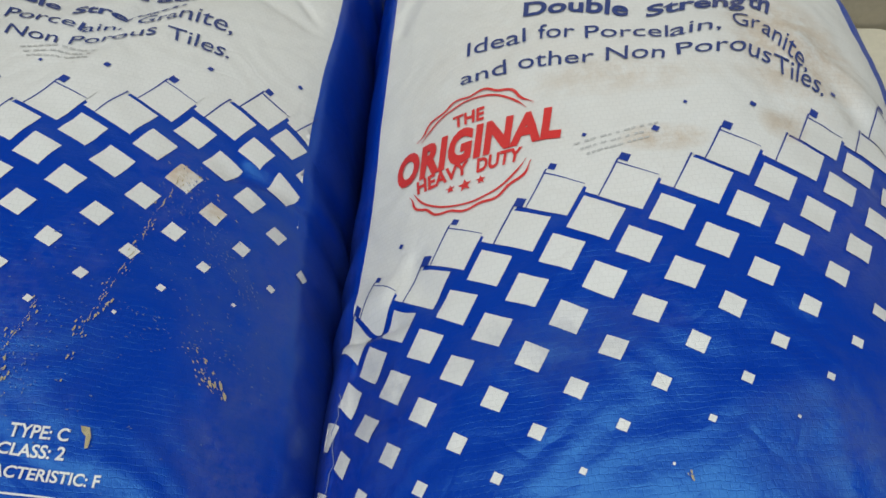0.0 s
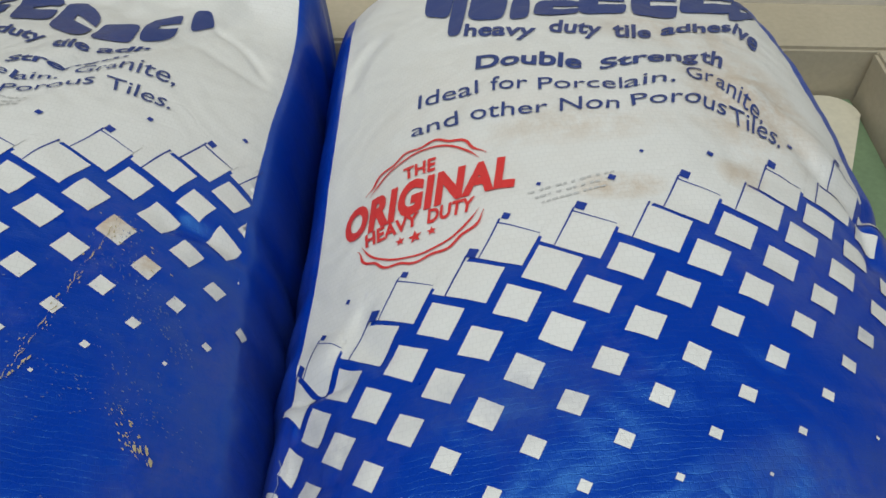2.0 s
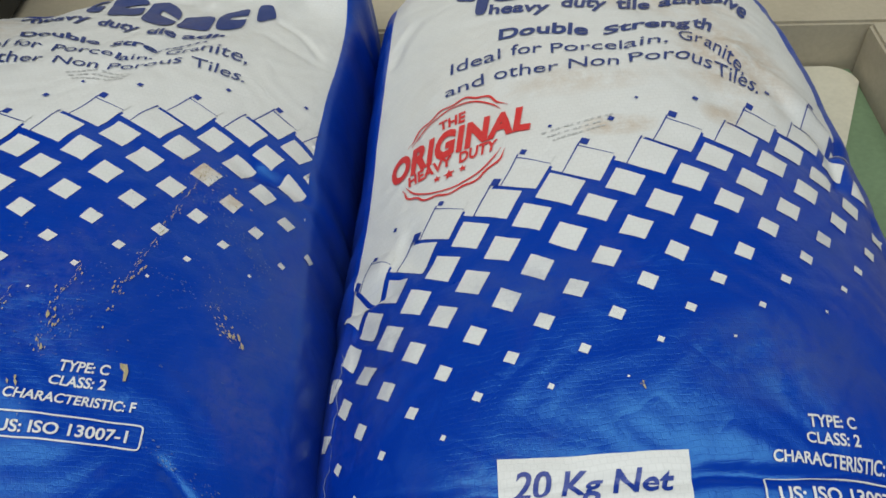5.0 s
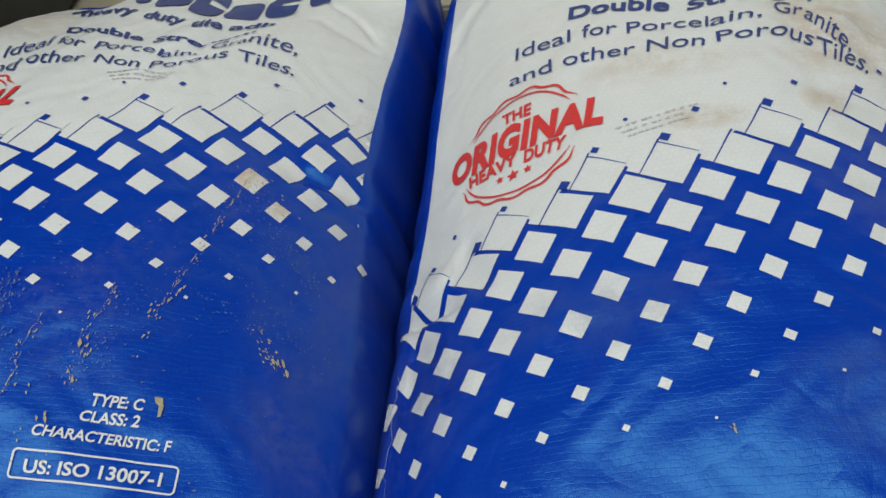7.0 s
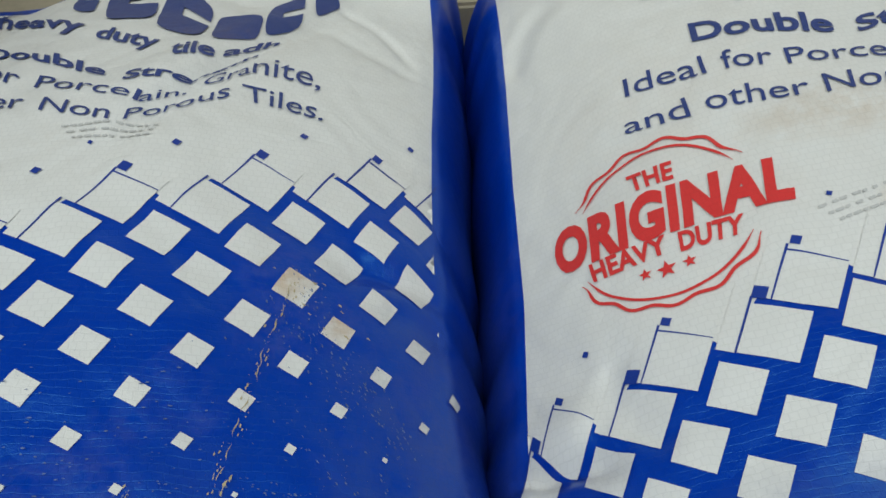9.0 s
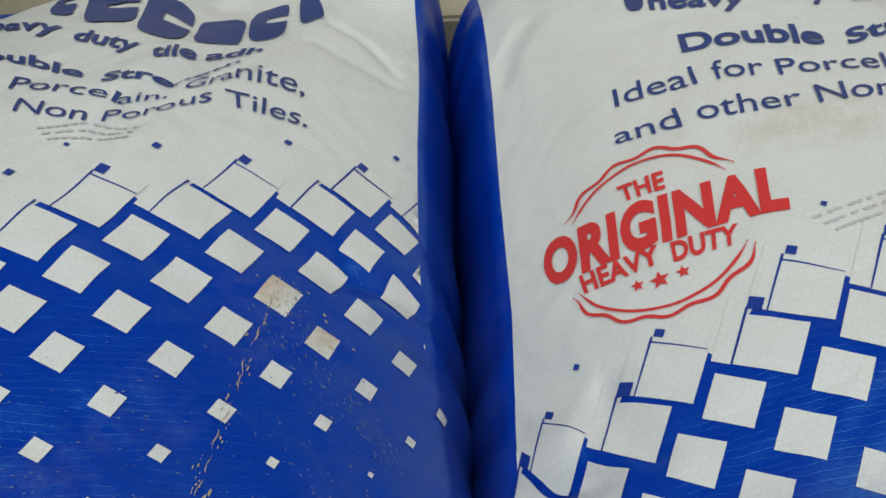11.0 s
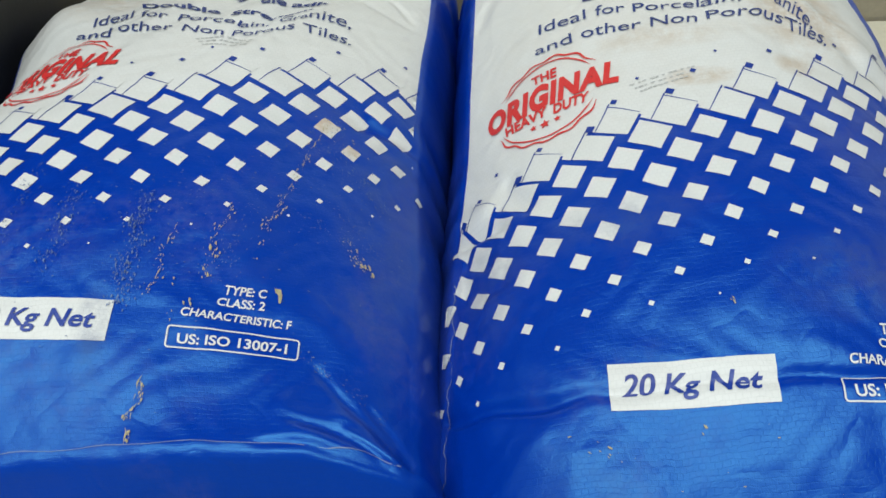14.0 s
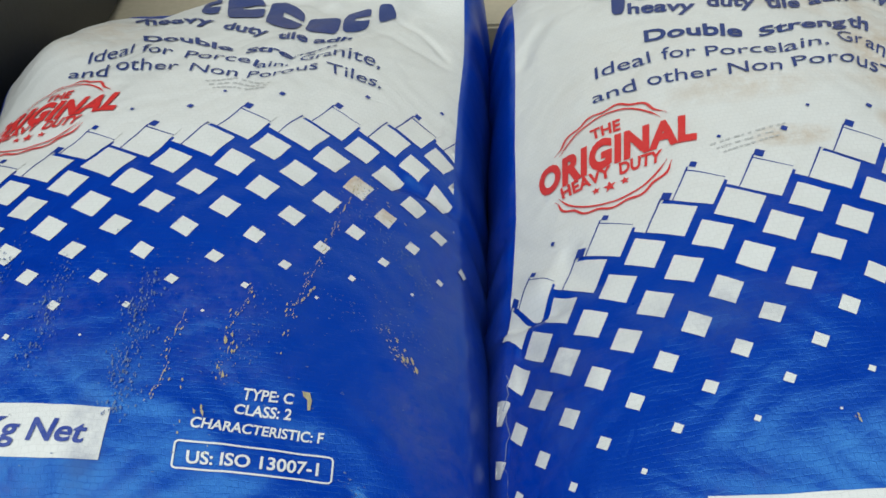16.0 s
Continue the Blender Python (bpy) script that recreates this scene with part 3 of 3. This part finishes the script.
def streak(bag, points, width):
    """A thin wandering run of dried mortar, broken into lengths."""
    p, out = np.array(points, float), []
    cum = np.concatenate([[0], np.cumsum(np.linalg.norm(np.diff(p, axis=0), axis=1))])
    s, ph = 0.0, random.random() * 6
    while s < cum[-1] - 0.004:
        n = min(random.uniform(0.003, 0.011), cum[-1] - s)
        k = np.linspace(s, s + n, max(5, int(n / 0.0011)))
        x = np.interp(k, cum, p[:, 0]) + 0.0006 * np.sin(k * 190 + ph) + 0.0004 * np.sin(k * 730 + 2 * ph)
        y = np.interp(k, cum, p[:, 1])
        w = 0.85 * width * (0.35 + 0.55 * np.abs(np.sin(k * 430 + ph) * np.sin(k * 1130 + 3 * ph))) * np.random.uniform(0.5, 1.3, len(k))
        w *= np.clip(np.minimum(k - s, s + n - k) / 0.004, 0.1, 1)
        out.append(ribbon(bag, np.stack([x, y], -1), w, 0.0012))
        s += n + random.choice((0.0006, 0.002, 0.006))
    return out


# the printed lines: part, boldness, and each word with the ends of its foot and head lines
LINES = {
    "left": [
        ("tagline", 0.026, [
            ("heavy", (-0.1361, 0.2325), (-0.1506, 0.2821), (-0.0663, 0.1676), (-0.0671, 0.1855)),
            ("duty", (-0.0574, 0.1573), (-0.0567, 0.1722), (-0.0219, 0.1333), (-0.0208, 0.1486)),
            ("tile", (-0.0117, 0.1190), (-0.0139, 0.1399), (0.0073, 0.1236), (0.0079, 0.1333)),
            ("adh", (0.0106, 0.1261), (0.0120, 0.1348), (0.0348, 0.1522), (0.0373, 0.1583)),
        ]),
        ("headline", 0.026, [
            ("Double", (-0.1167, 0.1614), (-0.1237, 0.1824), (-0.0400, 0.1057), (-0.0405, 0.1149)),
            ("Stre", (-0.0294, 0.0965), (-0.0293, 0.1067), (-0.0008, 0.1001), (0.0011, 0.1052)),
            ("ngth", (-0.0008, 0.1011), (0.0002, 0.1036), (0.0259, 0.1369), (0.0266, 0.1399)),
        ]),
        ("text_line", 0, [
            ("Ideal", (-0.1469, 0.1226), (-0.1499, 0.1425), (-0.1171, 0.1318), (-0.1230, 0.1604)),
            ("for", (-0.1101, 0.1302), (-0.1143, 0.1537), (-0.0824, 0.1082), (-0.0835, 0.1236)),
            ("Porcel", (-0.0731, 0.1047), (-0.0729, 0.1169), (-0.0207, 0.0806), (-0.0188, 0.0878)),
            ("ain,", (-0.0203, 0.0801), (-0.0193, 0.0868), (-0.0022, 0.0934), (-0.0013, 0.0980)),
            ("Gra", (0.0033, 0.1011), (0.0065, 0.1093), (0.0251, 0.1154), (0.0234, 0.1307)),
            ("nite,", (0.0261, 0.1159), (0.0246, 0.1369), (0.0590, 0.1133), (0.0607, 0.1297)),
        ]),
        ("text_line", 0, [
            ("and", (-0.1566, 0.1062), (-0.1569, 0.1164), (-0.1216, 0.0888), (-0.1287, 0.1169)),
            ("other", (-0.1183, 0.0975), (-0.1245, 0.1236), (-0.0725, 0.0842), (-0.0741, 0.0980)),
            ("Non", (-0.0641, 0.0811), (-0.0639, 0.0924), (-0.0303, 0.0673), (-0.0293, 0.0760)),
            ("Por", (-0.0249, 0.0683), (-0.0235, 0.0750), (-0.0055, 0.0806), (-0.0050, 0.0888)),
            ("ous", (-0.0055, 0.0811), (-0.0054, 0.0888), (0.0174, 0.0924), (0.0172, 0.1052)),
            ("Tiles.", (0.0246, 0.0919), (0.0221, 0.1057), (0.0616, 0.0862), (0.0636, 0.1021)),
        ]),
    ],
    "right": [
        ("tagline", 0.026, [
            ("heavy", (-0.1137, 0.1858), (-0.1107, 0.2006), (-0.0737, 0.1660), (-0.0686, 0.1792)),
            ("duty", (-0.0642, 0.1693), (-0.0602, 0.1852), (-0.0350, 0.1627), (-0.0288, 0.1803)),
            ("tile", (-0.0280, 0.1600), (-0.0227, 0.1836), (-0.0037, 0.1649), (0.0019, 0.1814)),
            ("adhes", (0.0037, 0.1693), (0.0087, 0.1836), (0.0604, 0.1934), (0.0651, 0.2088)),
            ("ive", (0.0604, 0.1929), (0.0714, 0.2127), (0.0701, 0.1721), (0.0850, 0.1973)),
        ]),
        ("headline", 0.026, [
            ("Double", (-0.1111, 0.1441), (-0.1088, 0.1589), (-0.0531, 0.1271), (-0.0497, 0.1413)),
            ("Streng", (-0.0435, 0.1249), (-0.0407, 0.1364), (0.0192, 0.1424), (0.0229, 0.1545)),
            ("th", (0.0213, 0.1441), (0.0249, 0.1567), (0.0321, 0.1375), (0.0419, 0.1589)),
        ]),
        ("text_line", 0, [
            ("Ideal", (-0.1484, 0.1260), (-0.1470, 0.1380), (-0.1123, 0.1188), (-0.1109, 0.1331)),
            ("for", (-0.1054, 0.1177), (-0.1037, 0.1314), (-0.0858, 0.1122), (-0.0836, 0.1238)),
            ("Porcel", (-0.0797, 0.1111), (-0.0785, 0.1216), (-0.0352, 0.1051), (-0.0329, 0.1166)),
            ("ain,", (-0.0344, 0.1046), (-0.0317, 0.1166), (-0.0035, 0.1144), (0.0003, 0.1260)),
            ("Gr", (0.0058, 0.1210), (0.0080, 0.1347), (0.0209, 0.1194), (0.0267, 0.1342)),
            ("anite,", (0.0213, 0.1161), (0.0282, 0.1309), (0.0407, 0.0859), (0.0476, 0.0985)),
        ]),
        ("text_line", 0, [
            ("and", (-0.1540, 0.1040), (-0.1527, 0.1139), (-0.1258, 0.0963), (-0.1251, 0.1101)),
            ("other", (-0.1191, 0.0963), (-0.1178, 0.1084), (-0.0778, 0.0897), (-0.0758, 0.1013)),
            ("Non", (-0.0716, 0.0887), (-0.0696, 0.1013), (-0.0405, 0.0881), (-0.0380, 0.0980)),
            ("Poro", (-0.0334, 0.0897), (-0.0326, 0.0991), (0.0066, 0.0969), (0.0112, 0.1111)),
            ("us", (0.0074, 0.0947), (0.0124, 0.1095), (0.0192, 0.0892), (0.0254, 0.1035)),
            ("Tiles.", (0.0215, 0.0837), (0.0245, 0.1002), (0.0449, 0.0667), (0.0543, 0.0826)),
        ]),
    ],
}


def print_on(bag, thing):
    pattern(bag, thing)
    brand_mark(bag, thing)
    for name, bold, items in LINES["left" if bag["fold"] else "right"]:
        words(name, bag, thing, items, INK_NAVY, bold)
    stamp(bag, thing)
    small_print(bag, thing, *((-0.0505, 0.0655, 0.0) if bag["fold"] else (-0.0955, 0.0296, 0.22)))
    # net weight panel
    ink("weight_panel", [patch(bag, [(-0.1348, -0.2010), (-0.0518, -0.2048), (-0.0506, -0.1797), (-0.1352, -0.1764)], 0.0006, 14)], bag["white"], thing, "white net weight panel")
    words("weight_text", bag, thing, [("20 Kg Net", (-0.1285, -0.1934), (-0.1281, -0.1828), (-0.0592, -0.1970), (-0.0582, -0.1862))], INK_BLUE, 0.022, 0.16, lift=0.0012)
    for text, *ends in (("TYPE: C", (0.0064, -0.1712), (0.0066, -0.1652), (0.0299, -0.1718), (0.0299, -0.1662)), ("CLASS: 2", (0.0031, -0.1788), (0.0033, -0.1735), (0.0293, -0.1799), (0.0293, -0.1743)),
                        ("CHARACTERISTIC: F", (-0.0147, -0.1874), (-0.0145, -0.1824), (0.0454, -0.1901), (0.0454, -0.1848))):
        words("class_text", bag, thing, [(text, *ends)], bag["white"], 0.022, 0.12)
    ink("standard_frame", [frame_line(bag, -0.0208, -0.2064, 0.0496, -0.1938, 0.0009, radians(-2.4))], bag["white"], thing)
    words("standard_text", bag, thing, [("US: ISO 13007-1", (-0.0150, -0.2040), (-0.0149, -0.1980), (0.0433, -0.2059), (0.0437, -0.1996))], bag["white"], 0.022)


def sack(side, bag, label):
    thing = tagged(new("adhesive_sack"), label, "sack", "sacks in the tray")
    sack_body(bag, side, thing)
    print_on(bag, thing)
    return thing


right = sack("right", RIGHT, "full blue and white woven sack of tile adhesive")
left = sack("left", LEFT, "dusty blue and white woven sack with a deep crease")

# stitched edges and dried splashes
wavy = [(-0.2440 + 0.0018 * math.sin(k * 0.9) + 0.0012 * math.sin(k * 2.3), -0.085 - 0.0045 * k) for k in range(42)]
ink("edge_seam", [ribbon(RIGHT, wavy, 0.0006, 0.0005)], THREAD, right, "pale welded edge line")
hem = [(-0.238 + 0.0071 * k, LEFT["low"] + 0.0008 * math.sin(k)) for k in range(50)]
ink("bottom_hem", [ribbon(LEFT, hem, 0.0005, 0.0005)], THREAD, left, "pale bottom hem line")
runs = [
    ([(0.0527, -0.0165), (0.046, -0.036), (0.0312, -0.0978), (0.0248, -0.1218), (0.020, -0.150)], 80, 0.0008, 0.0008),
    ([(0.0312, -0.0978), (0.0200, -0.1350)], 22, 0.0012, 0.0010),
    ([(-0.0257, -0.1253), (-0.0290, -0.145), (-0.0301, -0.1616), (-0.034, -0.175)], 40, 0.0008, 0.0008),
    ([(0.0033, -0.1077), (-0.001, -0.130), (-0.0042, -0.1533), (-0.0017, -0.1650)], 45, 0.0009, 0.0010),
    ([(-0.0042, -0.1400), (-0.0030, -0.1560)], 12, 0.0022, 0.0016),
    ([(0.0711, -0.1204), (0.0893, -0.1397)], 60, 0.0008, 0.0016),
    ([(0.0860, -0.1360), (0.0890, -0.1450)], 12, 0.0017, 0.0010),
    ([(-0.0303, -0.2269), (-0.0351, -0.2494)], 40, 0.0011, 0.0006),
    ([(-0.036, -0.255), (-0.037, -0.262)], 14, 0.0012, 0.0008),
    ([(0.0520, -0.0120), (0.0760, -0.0300)], 26, 0.0010, 0.0030),
    ([(-0.02, -0.165), (-0.012, -0.20)], 10, 0.0017, 0.0040),
]
# rubbed film: fine pale specks in columns and sweeps
scuffs = [
    ([(-0.0462, -0.105), (-0.0466, -0.1624), (-0.050, -0.182)], 420, 0.0009, 0.0030),
    ([(-0.090, -0.100), (-0.092, -0.1563)], 220, 0.0008, 0.0026),
    ([(-0.120, -0.070), (-0.125, -0.160)], 160, 0.0007, 0.0030),
    ([(0.0692, -0.047), (0.0969, -0.0835)], 160, 0.0007, 0.0040),
    ([(0.05, -0.055), (0.10, -0.12)], 170, 0.0006, 0.0100),
    ([(-0.05, -0.10), (0.05, -0.09)], 200, 0.0006, 0.0180),
    ([(-0.12, -0.14), (0.06, -0.15)], 200, 0.0006, 0.0220),
    ([(0.010, -0.115), (-0.002, -0.160)], 130, 0.0006, 0.0040),
    ([(0.040, -0.105), (0.110, -0.130)], 150, 0.0006, 0.0040),
    ([(0.050, -0.205), (0.105, -0.240)], 110, 0.0006, 0.0016),
    ([(0.052, -0.020), (0.060, -0.045)], 120, 0.0007, 0.0050),
]
flows = [([(0.0527, -0.0165), (0.046, -0.036), (0.0312, -0.0978), (0.0248, -0.1218)], 0.0011), ([(-0.0257, -0.1253), (-0.0290, -0.145), (-0.0301, -0.1616), (-0.034, -0.175)], 0.0010),
         ([(0.0033, -0.1077), (-0.001, -0.130), (-0.0042, -0.1533)], 0.0008), ([(-0.0303, -0.2240), (-0.0351, -0.2494)], 0.0018), ([(-0.036, -0.252), (-0.037, -0.262)], 0.0016)]
chip = [(0.0335, -0.1646), (0.0372, -0.1650), (0.0384, -0.1690), (0.0380, -0.1742), (0.0366, -0.1744), (0.0362, -0.1690), (0.0342, -0.1672)]
tagged(ink("mortar_spatter", [f for r in runs for f in trail(LEFT, *r)] + [f for r in flows for f in streak(LEFT, *r)] + [fan(LEFT, chip, 0.0012)], MUD, left, "ochre dried mortar splashes"), kind="stuff")
tagged(ink("rubbed_specks", [f for r in scuffs for f in trail(LEFT, *r)], SCUFF, left, "pale rubbed specks in the blue film"), kind="stuff")
spots = [([(-0.1467, -0.22), (-0.1377, -0.2263)], 9, 0.0012, 0.002), ([(-0.092, -0.212), (-0.090, -0.216)], 6, 0.0018, 0.001), ([(-0.0665, -0.1481), (-0.066, -0.150)], 4, 0.0018, 0.0005), ([(-0.16, -0.24), (-0.06, -0.24)], 20, 0.0008, 0.012)]
tagged(ink("mortar_spatter", [f for r in spots for f in trail(RIGHT, *r)], MUD, right, "few ochre mortar specks"), kind="stuff")

# ---- the tray and what stands round it ----
tray = tagged(new("tray"), "shallow beige open tray with a green floor", "tray")
RIM, X0, X1, Y1 = 0.051, -0.385, 0.431, 0.660
box("far_side", (X0 - 0.04, Y1, -0.02), (X1 + 0.06, Y1 + 0.072, RIM), TAN, tray)
box("right_side", (X1, -0.45, -0.02), (X1 + 0.06, Y1 - 0.001, RIM), TAN, tray)
box("left_side", (X0 - 0.04, -0.45, -0.02), (X0, Y1 - 0.001, RIM), TAN, tray)
box("near_side", (X0 - 0.04, -0.49, -0.02), (X1 + 0.06, -0.451, RIM), TAN, tray)
box("base", (X0 + 0.001, -0.45, -0.02), (X1 - 0.001, Y1 - 0.001, 0.0), GREEN, tray)


def sheet():
    """A cream card with rounded corners, lying on the tray's floor."""
    x1, y1, r = X1 - 0.004, Y1 - 0.004, 0.026
    pts = [(x1 - r + r * math.cos(radians(15 * k)), y1 - r + r * math.sin(radians(15 * k))) for k in range(7)]
    pts += [(-0.30, y1), (-0.30, 0.02), (0.150, 0.02), (0.388, 0.541)]
    n = len(pts)
    v = [(x, y, z) for z in (0.0005, 0.004) for x, y in pts]
    f = [tuple(range(n, 2 * n)), tuple(range(n - 1, -1, -1))] + [(k, (k + 1) % n, n + (k + 1) % n, n + k) for k in range(n)]
    return tagged(link("card_sheet", v, f, CREAM, smooth=False), "cream card sheet with rounded corners on the tray floor", "sheet")


sheet()
tagged(box("cream_board", (-0.371, Y1 + 0.076, -0.02), (0.95, Y1 + 0.10, 0.62), PALE), "cream painted board standing behind the tray", "board")
crate = tagged(new("black_crate"), "black plastic crate standing beside the tray", "crate")
box("base", (-0.80, 0.40, -0.02), (-0.428, 0.86, 0.058), DARK, crate)
box("body", (-0.80, 0.40, 0.059), (-0.386, 0.86, 0.26), DARK, crate)
box("lip", (-0.81, 0.39, 0.261), (-0.379, 0.87, 0.285), DARK, crate)
packet = tagged(new("packet"), "yellow and lime printed packet behind the crate", "packet")
box("body", (-0.47, 0.90, -0.02), (-0.345, 0.95, 0.16), LIME, packet)
box("band", (-0.471, 0.8985, 0.035), (-0.344, 0.9515, 0.065), TAN, packet, "grey band")
box("front", (-0.471, 0.8985, 0.07), (-0.344, 0.9515, 0.161), YELLOW, packet, "yellow front")

# ---- the sheltered place, open behind; unseen walls and ceiling added to shape light ----
tagged(box("floor", (-3, -3, -0.16), (3, 2.6, -0.021), FLOOR), "grey cement floor", "floor", kind="structure")
tagged(box("unseen_wall_north", (-3, 2.6, -0.16), (3, 2.75, 2.6), SHADE), "unseen wall ahead, colour darkened for reflections", "wall", kind="structure")
# Side walls out of view, added to close in the light.
tagged(box("unseen_wall_east", (2.85, -1.0, -0.02), (3, 2.6, 2.6), WALL), "unseen pale side wall, added to bound the light", "wall", kind="structure")
tagged(box("unseen_wall_west", (-3, -1.0, -0.02), (-2.85, 2.6, 2.6), WALL), "unseen pale side wall, added to bound the light", "wall", kind="structure")
tagged(box("ceiling", (-3, 0.95, 2.6), (3, 2.75, 2.7), SHADE), "unseen ceiling, colour darkened for reflections", "ceiling", kind="structure")
